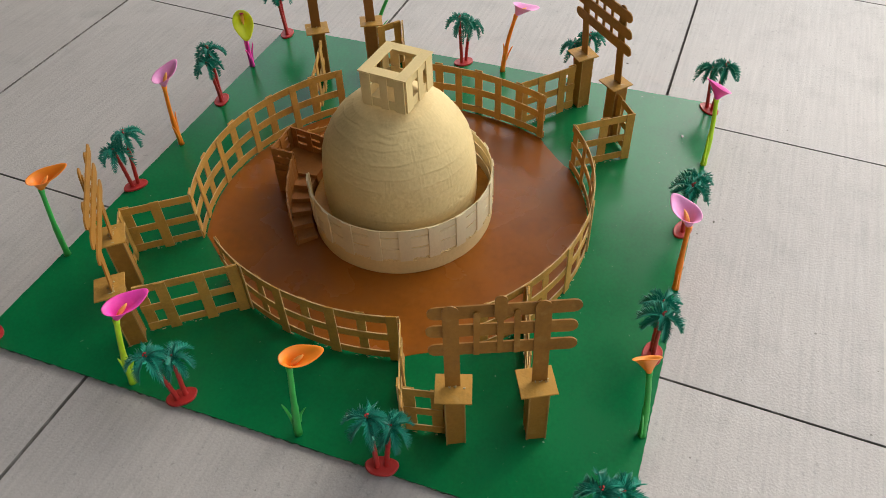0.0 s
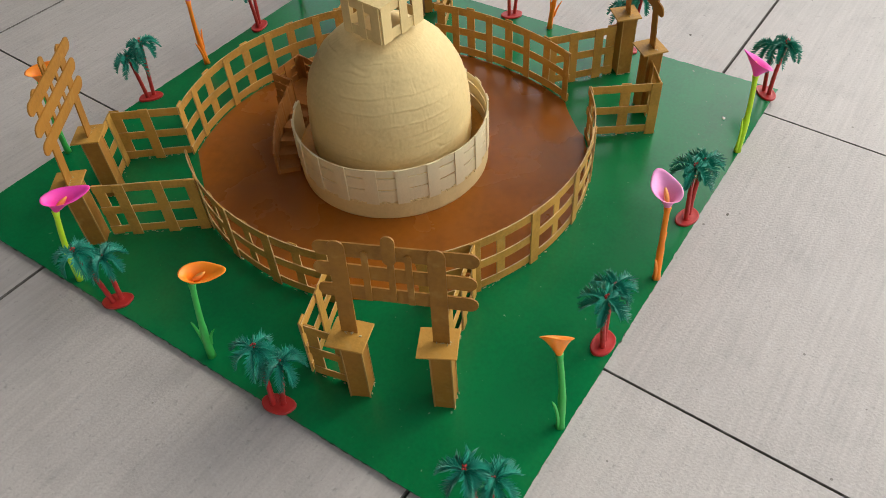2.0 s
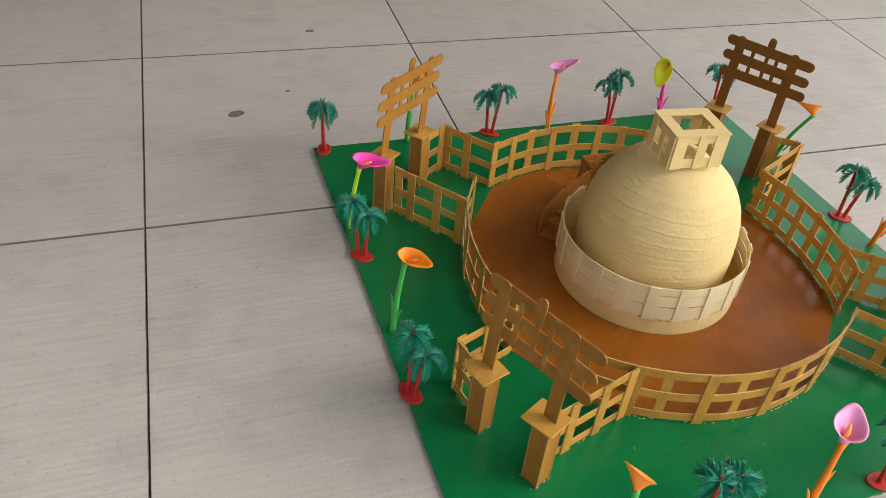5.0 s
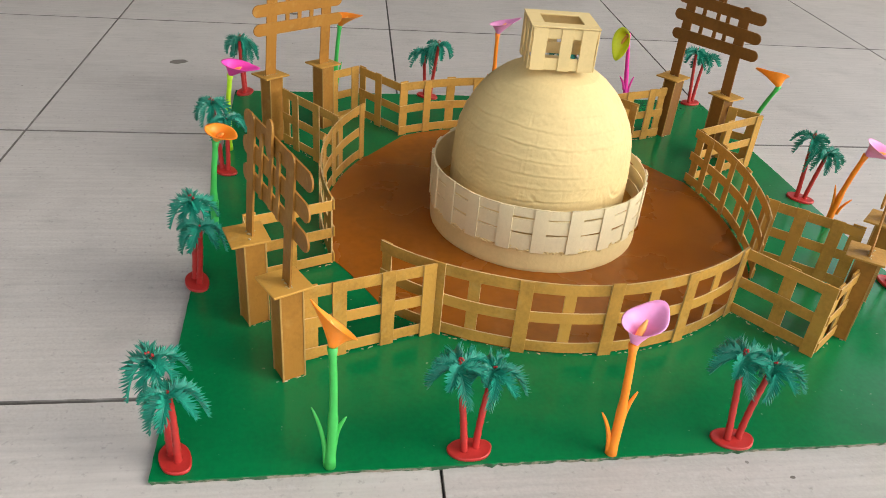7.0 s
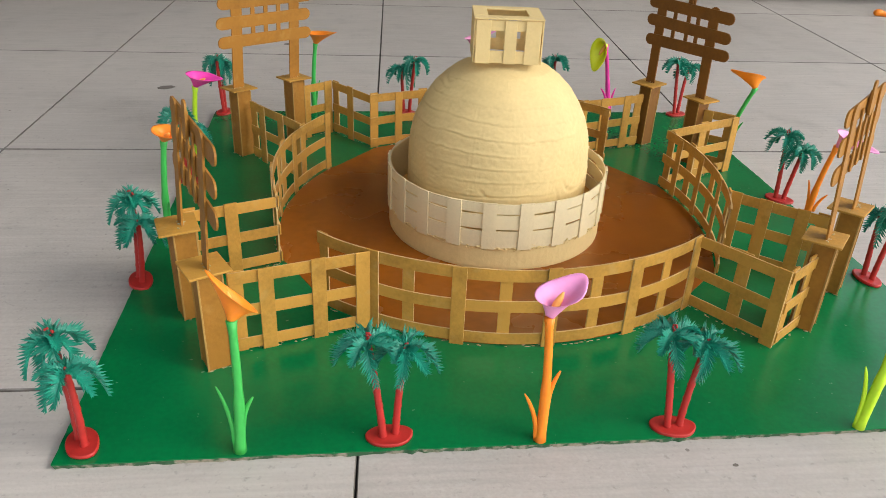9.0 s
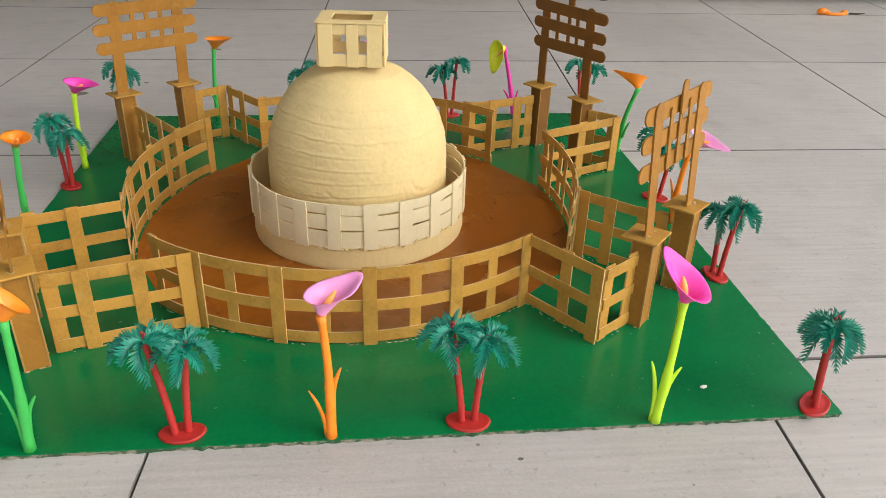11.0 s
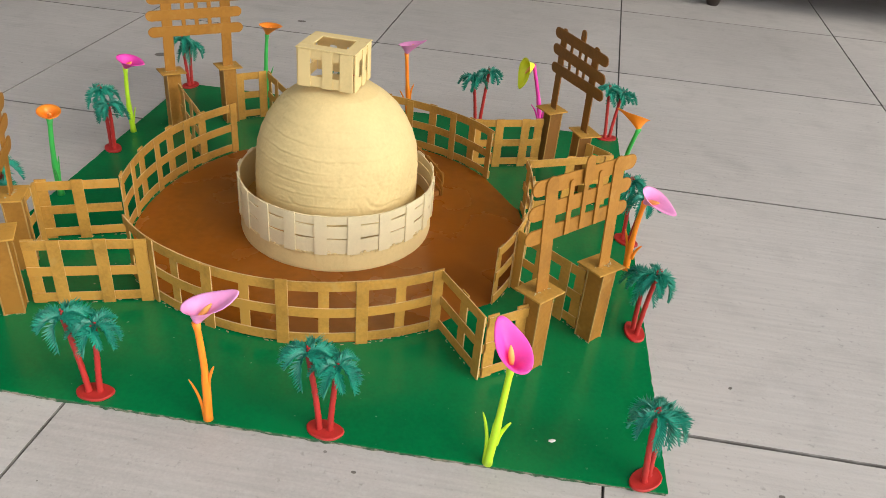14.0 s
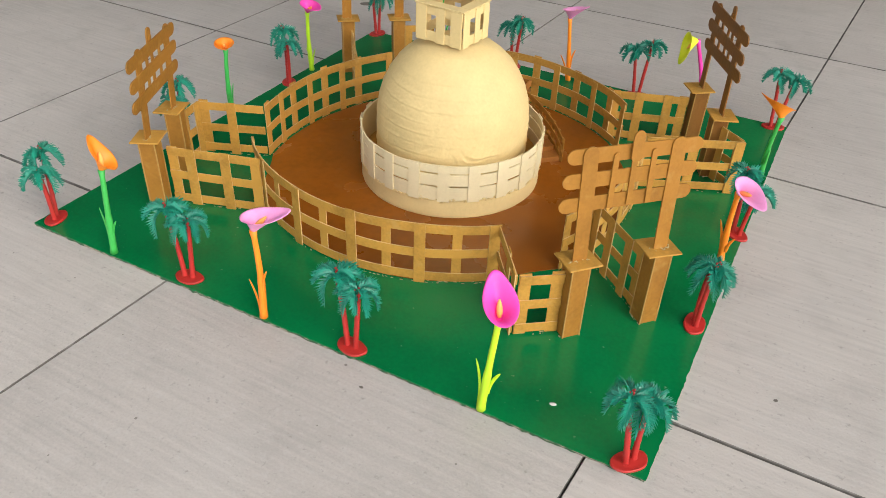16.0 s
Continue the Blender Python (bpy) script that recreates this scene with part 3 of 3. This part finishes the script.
# ---- gateways ----
def gateway(p, q, shift=0.0, inlean=0.0, paint=GOLDB, words="brown-ochre", drop=0.0):
    """Two card pillars at p and q with plates, upright sticks and three cross bars on the inner side."""
    a, b = Vector((*p, BT)), Vector((*q, BT))
    mid, along = (a + b) / 2, (b - a)
    span = along.length
    rot = math.atan2(along.y, along.x)
    m = Matrix.Translation(mid) @ Matrix.Rotation(rot, 4, "Z")
    inward = 1 if (m.inverted() @ Vector((0, 0, BT))).y > 0 else -1
    t = thing("gateway", m, words + " craft stick gateway with three cross bars on card pillars", "gateway", "gateways")
    for s in (-1, 1):
        x = s * span / 2
        lean = rng.uniform(-1, 1)
        bm = bmesh.new()
        w = 0.0106
        box(bm, (-w, -w, 0), (w, w, 0.0985), 0.0007)
        pil = part("pillar", bm, paint, t, "square folded card pillar", at=pose(x, 0, 0, 0, lean * 0.6, rng.uniform(-4, 4)))
        for c in ((-w, -w), (w, -w), (-w, w), (w, w)):
            bm = bmesh.new()
            box(bm, (c[0] - 0.0008, c[1] - 0.0008, 0.0), (c[0] + 0.0008, c[1] + 0.0008, 0.097), 0.0002)
            part("raw_edge", bm, CARD, pil)
        bm = bmesh.new()
        w = 0.0200
        box(bm, (-w, -w * 0.93, 0.0986), (w, w * 0.93, 0.1008), 0.0004)
        part("plate", bm, GOLD, t, "thin square card plate", at=pose(x, 0, 0, rng.uniform(-2, 2), rng.uniform(-2, 2), rng.uniform(-6, 6)))
        bm = bmesh.new()
        stick(bm, 0.134 - drop, 0.0165, 0.0018, False, True)
        part("upright", bm, paint, t, at=pose(0, 0, 0.1, -inward * inlean, 0, 0) @ pose(x, 0, 0.067 - drop / 2, 0, lean, 0) @ pose(0, 0, 0, 0, -90, 0))
        bm = bmesh.new()
        for _ in range(14):
            glue(bm, rng.gauss(0, 0.006), rng.gauss(0, 0.002), 0.0008)
        tagged(part("glue_bead", bm, GLUE, t, "shiny dried glue", smooth=True, at=pose(x, 0, 0.101)), kind="stuff")
        bm = bmesh.new()
        for _ in range(12):
            glue(bm, rng.choice((-1, 1)) * 0.0112, rng.uniform(-0.011, 0.011), 0.0005, 1, math.pi / 2)
        tagged(part("glue_bead", bm, GLUE, t, smooth=True, at=pose(x, 0, 0.0)), kind="stuff")
    lean_in = pose(0, 0, 0.1, 0, 0, 0) @ pose(0, 0, 0, -inward * inlean, 0, 0) @ pose(0, 0, -0.1)
    for z in (0.169 - drop, 0.196 - drop, 0.2228 - drop):
        bm = bmesh.new()
        stick(bm, 0.153, 0.0168, 0.0018)
        part("cross_bar", bm, paint, t, at=lean_in @ pose(shift + rng.uniform(-0.003, 0.003), inward * 0.002, z, 0, rng.uniform(-1.2, 1.2), 0))
    for f in (-0.26, 0.26):
        bm = bmesh.new()
        stick(bm, 0.062, 0.0062, 0.0016, True, False)
        part("slat", bm, paint, t, at=lean_in @ pose(f * span * 0.85, -inward * 0.0003, 0.193 - drop, 0, 90 + rng.uniform(-2, 2), 0))
    bm = bmesh.new()
    stick(bm, 0.074, 0.0062, 0.0016, False, True)
    part("slat", bm, paint, t, at=lean_in @ pose(shift * 0.5, -inward * 0.0003, 0.2 - drop, 0, -90, 0))
    bm = bmesh.new()
    stick(bm, 0.034, 0.0125, 0.0018)
    part("finial", bm, paint, t, "rounded stick end as a finial", at=lean_in @ pose(shift * 0.5, -inward * 0.0022, 0.2295 - drop, 0, -90 + rng.uniform(-2, 2), 0))


for (p, q), shift, inlean in zip(GATES, (-0.007, 0.0, 0.007, 0.0), (4.0, 4.0, 1.0, 5.0)):
    dark = p == GATES[2][0]
    gateway(p, q, shift, inlean, GOLDD if dark else GOLDB, "dark brown" if dark else "brown-ochre", 0.012 if p == GATES[0][0] else 0.0)


# ---- toy palm trees ----
def frond_mesh(length, droop, seed):
    """An arching rib with two rows of narrow hanging leaflets."""
    r = random.Random(seed)
    bm = bmesh.new()
    pts = []
    n = 12
    bend = r.uniform(-0.12, 0.12)
    for i in range(n + 1):
        f = i / n
        pts.append(Vector((length * (f - 0.30 * f * f * droop), length * bend * f * f, length * (0.46 * f - 0.98 * droop * f * f))))
    tube(bm, pts, [0.0012 - 0.0008 * i / n for i in range(n + 1)], 5)
    count = 17
    for i in range(1, count):
        f = i / count
        k = min(n - 1, int(f * n))
        p = pts[k].lerp(pts[k + 1], f * n - k)
        d = (pts[k + 1] - pts[k]).normalized()
        up = d.cross(Vector((0, -1, 0))).normalized()
        ll = length * 0.32 * (math.sin(math.pi * min(1, 0.16 + 0.80 * f)) ** 0.7) * r.uniform(0.8, 1.12)
        for s in (-1, 1):
            out = (d * r.uniform(0.65, 0.9) + Vector((0, s * r.uniform(0.6, 0.8), 0)) - up * r.uniform(0.35, 0.65)).normalized()
            w = d * 0.0013
            mid = p + out * ll * 0.55 + up * 0.0006
            t1, t2 = bm.verts.new(p - w), bm.verts.new(p + w)
            m1, m2 = bm.verts.new(mid - w), bm.verts.new(mid + w)
            tip = bm.verts.new(p + out * ll - up * 0.0012 + d * 0.0006)
            lo = bm.verts.new(p + out * ll * 0.5 - up * 0.0007)
            for face in ((t1, t2, m2, m1), (m1, m2, tip), (t2, t1, lo), (t1, m1, lo), (m2, t2, lo), (m1, tip, lo), (tip, m2, lo)):
                bm.faces.new(face)
    return bm


def palm_tree(seed, tall, low, spread, droop):
    """Two trunks of those heights leaning apart; droop: how far the fronds hang."""
    t = thing("toy_palm_tree", pose(0, 0, 0), "plastic toy palm with two red trunks and teal fronds", "toy palm", "toy palms along the board edge")
    r = random.Random(seed)
    bm = bmesh.new()
    n = 40
    secs = []
    for k, z in ((0.97, 0.0), (1.0, 0.0006), (1.0, 0.0024), (0.96, 0.0034), (0.90, 0.0031), (0.5, 0.0034), (0.1, 0.0042)):
        secs.append([(0.0192 * k * math.cos(a) * (1 + 0.05 * math.sin(3 * a)), 0.0128 * k * math.sin(a) * (1 + 0.06 * math.cos(2 * a + 1)), z) for a in [2 * math.pi * i / n for i in range(n)]])
    rings = loft(bm, secs)
    bm.faces.new(rings[0][::-1])
    bm.faces.new(rings[-1])
    part("foot", bm, RED, t, "flat oval red foot", smooth=True)
    tops = []
    for s, h in ((-1, tall), (1, low)):
        pts, rad = [], []
        m = 36
        for i in range(m + 1):
            f = i / m
            x = s * (0.0052 + spread * f ** 1.25)
            pts.append((x, 0.001 * s + 0.0015 * math.sin(2.5 * f), 0.003 + (h - 0.003) * f))
            ring = i % 6 == 0 and 0 < i < m
            rad.append((0.0031 - 0.0005 * f + (0.0008 if i == 0 else 0)) * (1.13 if ring else 1.0))
        bm = bmesh.new()
        tube(bm, pts, rad, 12)
        part("trunk", bm, RED, t, "ringed red trunk", smooth=True)
        tops.append(Vector(pts[-1]))
    for ti, top in enumerate(tops):
        count = 8
        for i in range(count):
            bm = frond_mesh(r.uniform(0.031, 0.037), droop * r.uniform(0.75, 1.2), seed * 97 + 10 * ti + i)
            yaw = 360 * (i + 0.5 * ti) / count + r.uniform(-14, 14)
            part("frond", bm, TEAL, t, at=Matrix.Translation(top + Vector((0, 0, -0.001 + 0.001 * (i % 3)))) @ pose(0, 0, 0, r.uniform(-18, 18), r.uniform(-12, 12), yaw))
        for i in range(2):
            bm = frond_mesh(0.025, 0.8, seed * 97 + 50 + i)
            part("young_frond", bm, TEAL, t, at=Matrix.Translation(top) @ pose(0, 0, 0, 0, -22, 180 * i + 70 * ti + r.uniform(-20, 20)))
        bm = bmesh.new()
        for k in range(6 if ti == 0 else 3):
            bmesh.ops.create_icosphere(bm, subdivisions=1, radius=0.0012, matrix=Matrix.Translation(top + Vector((r.gauss(0, 0.0012), r.gauss(0, 0.0012), 0.003 + k * (0.0013 if ti == 0 else 0.0005)))))
        part("bud", bm, RED, t, "small red bud on the crown", smooth=True)
    return t


# place, yaw and kind of each palm
PALMS = ((-0.386, -0.407, -62, 1), (-0.146, -0.410, 4, 0), (0.092, -0.410, -8, 0), (0.407, -0.405, 50, 1), (0.412, -0.172, 100, 1), (0.415, 0.048, -40, 1),
         (0.403, 0.423, 20, 0), (-0.404, -0.156, -70, 1), (-0.404, 0.113, -45, 1), (-0.405, 0.414, 75, 1), (-0.092, 0.420, 150, 1), (0.158, 0.420, 200, 0))
KINDS = ((5, 0.095, 0.086, 0.0090, 1.0), (8, 0.093, 0.076, 0.0070, 1.22))
built = {}
for x, y, yaw, kind in PALMS:
    m = pose(x, y, BT, rng.uniform(-3, 3), rng.uniform(-3, 3), yaw)
    if kind in built:
        copy_thing(built[kind], m)
    else:
        built[kind] = palm_tree(*KINDS[kind])
        built[kind].matrix_basis = m


# ---- plastic calla lilies ----
def lily(base, top, stem_mat, head_mat, turn, leaf_way, words, leaves=(0.047, 0.068), size=1.0):
    """turn: the way of the petal's tip, its tilt and its lean to the side, in degrees."""
    az, tilt, side = turn
    t = thing("calla_lily", pose(base[0], base[1], BT), words, "artificial flower", "plastic lilies along the board edge")
    b, e = Vector((0, 0, 0)), Vector((top[0] - base[0], top[1] - base[1], top[2] - BT))
    pts = []
    for i in range(13):
        f = i / 12
        pts.append(b.lerp(e, f) + Vector((e.y, -e.x, 0)).normalized() * 0.002 * math.sin(math.pi * f) + Vector((-e.x, -e.y, 0)) * 0.12 * math.sin(math.pi * f))
    bm = bmesh.new()
    tube(bm, pts, [(0.0043 if i < 6 else 0.0035 - 0.0004 * (i - 6) / 6) + (0.0008 if i == 0 else 0) + (0.0012 if i == 12 else 0) for i in range(13)], 12)
    part("stem", bm, stem_mat, t, smooth=True)
    for k, h in enumerate(leaves):
        bm = bmesh.new()
        la = radians(leaf_way + 180 * k)
        d = Vector((math.cos(la), math.sin(la), 0))
        low = 0.0 if k == 0 else 0.45 * h
        lp = [d * (0.0036 + (0.0115 if k == 0 else 0.0085) * (j / 10) ** 2.2) + e * ((low + (h - low) * j / 10) / e.z) for j in range(11)]
        tube(bm, lp, [0.0021, 0.0023, 0.0023, 0.0022, 0.0021, 0.0020, 0.0019, 0.0018, 0.0016, 0.0013, 0.0006], 8, 0.6)
        part("leaf", bm, stem_mat, t, smooth=True)
    bm = bmesh.new()
    n, m = 36, 12
    def surface(inset):
        secs = []
        for j in range(m + 1):
            v = j / m
            ring = []
            for i in range(n):
                u = 2 * math.pi * i / n
                c, s = math.cos(u), math.sin(u)
                r = 0.0034 + 0.0132 * v ** 1.1 - inset * (0.3 + 0.7 * v)
                tip = max(0.0, c) ** 5
                flare = 0.008 * v ** 1.8 * tip + 0.0030 * v ** 4 * (1 - tip)
                z = v * (0.0235 + 0.0125 * c) + 0.004 * v * v * tip - 0.003 * v ** 5 * (1 - tip) + inset * (1 - v)
                ring.append((size * (r + flare) * c, size * (r * 0.95 + flare * 0.4) * s, size * z))
            secs.append(ring)
        return secs
    outer, inner = surface(0.0), surface(0.0011)
    rings = loft(bm, outer + inner[::-1])
    bm.faces.new(rings[0][::-1])
    bm.faces.new(rings[-1])
    hm = Matrix.Translation(e) @ Matrix.Rotation(radians(az), 4, "Z") @ Matrix.Rotation(radians(tilt), 4, "Y") @ Matrix.Rotation(radians(side), 4, "X")
    part("spathe", bm, head_mat, t, "funnel-shaped petal", smooth=True, at=hm)
    bm = bmesh.new()
    tube(bm, [(0.001 * j, 0, 0.004 + 0.0035 * j) for j in range(6)], [0.0018, 0.0028, 0.003, 0.0028, 0.002, 0.0008], 8)
    part("spadix", bm, SPADIX, t, "orange spike inside the petal", smooth=True, at=hm)


LILY = "plastic calla lily with %s petal on %s stem"
lily((-0.263, -0.420), (-0.261, -0.410, 0.124), STEMG, ORANGE, (192, -12, 14), 180, LILY % ("orange", "a green"), (0.060, 0.050), 0.92)
lily((-0.0235, -0.419), (-0.027, -0.415, 0.125), ORANGE, PINK, (42, 32, 0), 180, LILY % ("pale pink", "an orange"), (0.047, 0.068))
lily((0.2545, -0.4165), (0.262, -0.411, 0.126), LIME, MAGENTA, (132, 0, 0), 180, LILY % ("magenta", "a lime"), (0.062, 0.055), 1.02)
lily((0.411, -0.030), (0.409, -0.053, 0.126), ORANGE, PINK, (-42, 55, 0), 150, LILY % ("pink", "an orange"), (0.066, 0.050))
lily((0.415, 0.236), (0.420, 0.192, 0.126), STEMG, ORANGE, (184, 22, 28), 90, LILY % ("orange", "a green"), (0.045, 0.062))
lily((-0.398, -0.046), (-0.388, -0.052, 0.129), STEMG, ORANGE, (-52, 38, 0), 110, LILY % ("orange", "a green"), (0.055, 0.050), 0.9)
lily((-0.406, 0.185), (-0.396, 0.170, 0.126), LIME, MAGENTA, (-25, 40, 0), 90, LILY % ("magenta", "a lime"), (0.040, 0.050), 1.02)
lily((-0.253, 0.419), (-0.246, 0.412, 0.130), STEMG, ORANGE, (-35, 30, 0), 60, LILY % ("orange", "a green"), (0.055, 0.042), 1.05)
lily((0.026, 0.415), (0.018, 0.402, 0.130), ORANGE, PINK, (-10, 20, 0), 200, LILY % ("pink", "an orange"), (0.05, 0.062))
lily((0.277, 0.428), (0.248, 0.402, 0.138), MAGENTA, YELLOW, (215, 118, 0), 0, LILY % ("yellow", "a magenta"), (0.05, 0.05), 1.05)


bm = bmesh.new()
bmesh.ops.create_icosphere(bm, subdivisions=1, radius=0.004, matrix=Matrix.Diagonal((1.1, 0.6, 0.25, 1)))
tagged(part("paper_scrap", bm, PAPER, at=pose(0.316, -0.374, BT + 0.0009, 0, 0, 20)), "tiny white paper scrap lying on the green board", "scrap")


# ---- porch walls and ceiling, added out of the walked view to shape sky light ----
def slab(name, a, b, mat, label, cat):
    bm = bmesh.new()
    box(bm, a, b)
    tagged(part(name, bm, mat), label, cat, kind="structure")


# added blockers: sky stays open to the east and south only
slab("wall_north", (-4.2, 4.0, -0.006), (3.4, 4.2, 3.0), BRICKRED, "unseen plain wall added at the back to keep reflections dark", "wall")
slab("wall_west", (-4.4, -4.0, -0.006), (-4.2, 4.2, 3.0), PLASTER, "unseen plain wall added on the west side to shut out the sky", "wall")
slab("ceiling", (-4.4, -1.0, 3.0), (3.4, 4.2, 3.15), WHITE, "unseen plain grey porch ceiling added to block the high sky", "ceiling")


# ---- furniture and litter beyond the model ----
def sofa():
    t = thing("sofa", pose(0.76, 1.62, FZ), "dark sofa on turned dark wooden feet", "sofa")
    bm = bmesh.new()
    box(bm, (-0.08, -0.02, 0.13), (1.75, 0.85, 0.42), 0.02)
    part("seat", bm, FABRIC, t)
    bm = bmesh.new()
    box(bm, (-0.08, 0.62, 0.421), (1.75, 0.86, 0.85), 0.03)
    part("backrest", bm, FABRIC, t)
    for x, y in ((0.03, 0.03), (1.64, 0.03), (0.03, 0.76), (1.64, 0.76)):
        bm = bmesh.new()
        secs = [[(r * math.cos(a), r * math.sin(a), z) for a in [2 * math.pi * k / 28 for k in range(28)]] for r, z in ((0.017, 0), (0.019, 0.003), (0.028, 0.036), (0.029, 0.04), (0.027, 0.043), (0.033, 0.058), (0.034, 0.075), (0.028, 0.1), (0.026, 0.132))]
        rings = loft(bm, secs)
        bm.faces.new(rings[0][::-1])
        bm.faces.new(rings[-1])
        part("foot", bm, DARKWOOD, t, "turned dark wooden foot", smooth=True, at=pose(x, y, 0))


sofa()


def litter():
    t = thing("orange_toy_piece", pose(1.47, 1.43, FZ, 0, 0, -8), "small broken orange plastic toy piece lying on concrete", "toy")
    bm = bmesh.new()
    for x, r in ((-0.035, 0.014), (-0.025, 0.012), (0.034, 0.011)):
        bmesh.ops.create_icosphere(bm, subdivisions=2, radius=r, matrix=Matrix.Translation((x, 0, r * 0.75)) @ Matrix.Diagonal((1.1, 0.8, 0.8, 1)))
    part("lobe", bm, ORANGE, t, smooth=True)
    bm = bmesh.new()
    tube(bm, [(-0.035, -0.004, 0.006), (-0.01, -0.012, 0.005), (0.015, -0.011, 0.005), (0.036, -0.004, 0.006)], [0.005] * 4, 8)
    part("band", bm, ORANGE, t, smooth=True)
    bm = bmesh.new()
    tube(bm, [(1.53, 1.44, 0.0055), (1.56, 1.436, 0.0055), (1.585, 1.444, 0.0055)], [0.0028, 0.0025, 0.001], 6)
    tagged(part("twig", bm, DARKWOOD), "thin dark twig lying on concrete", "twig")


litter()


# ---- stains and pits on the slabs ----
def stain(x, y, rx, ry, yaw):
    bm = bmesh.new()
    n = 26
    ring = [bm.verts.new((rx * math.cos(a) * (1 + 0.22 * noise.noise((math.cos(a) * 2 + x * 9, math.sin(a) * 2, y * 7))), ry * math.sin(a) * (1 + 0.22 * noise.noise((math.cos(a) * 2, math.sin(a) * 2 + 5, x * 7))), 0.0)) for a in [2 * math.pi * k / n for k in range(n)]]
    f = bm.faces.new(ring)
    g = bmesh.ops.extrude_face_region(bm, geom=[f])
    for v in g["geom"]:
        if isinstance(v, bmesh.types.BMVert):
            v.co.z = 0.0004
    tagged(part("floor_stain", bm, STAIN, at=pose(x, y, FZ + 0.0002, 0, 0, yaw)), "small dark stain on the concrete", "stain", "stains", "structure")


stain(-0.541, 0.578, 0.016, 0.011, 20)
stain(-0.342, 0.937, 0.011, 0.007, 10)
stain(-0.434, 0.654, 0.005, 0.003, 0)
stain(1.275, 0.257, 0.03, 0.016, 35)
stain(0.540, -0.393, 0.0032, 0.0022, 10)
stain(0.517, -0.242, 0.0024, 0.0018, 40)
stain(0.131, -0.450, 0.0024, 0.0015, 0)

# ---- concrete slabs of the floor ----
XJ = [-4.0, -3.45, -2.9, -2.35, -1.8, -1.255, -0.705, -0.158, 0.394, 0.963, 1.53, 2.1, 2.67, 3.24, 3.81, 4.4]
YJ = [-3.8, -3.22, -2.64, -2.06, -1.48, -0.9, -0.329, 0.251, 0.842, 1.43, 2.05, 2.65, 3.25, 3.99]
def slope(x):
    return max(-0.02, min(0.12, 0.042 + 0.06 * x))


for i in range(len(XJ) - 1):
    for j in range(len(YJ) - 1):
        x0, x1, y0, y1 = XJ[i], XJ[i + 1], YJ[j], YJ[j + 1]
        bm = bmesh.new()
        rings = []
        for inset, z in ((0.0, -0.02), (0.0, -0.0010), (0.0008, 0.0)):
            p, q = 0.0009 + inset, 0.0017 + inset
            rings.append([(x + slope(x) * y, y, z) for x, y in ((x0 + p, y0 + q), (x1 - p, y0 + q), (x1 - p, y1 - q), (x0 + p, y1 - q))])
        r = loft(bm, rings)
        bm.faces.new(r[-1])
        tile = part("slab", bm, CONCRETE, floor)
        tile.data.materials.append(ARRIS)
        for f in tile.data.polygons:
            f.material_index = 0 if f.normal.z > 0.95 else 1
bm = bmesh.new()
for a, b in (((-40, -40), (-4.1, 40)), ((4.45, -40), (40, 40)), ((-4.1, -40), (4.45, -3.9)), ((-4.1, 4.2), (4.45, 40))):
    box(bm, (*a, -0.02), (*b, -0.004))
part("outer_paving", bm, CONCRETE, floor)
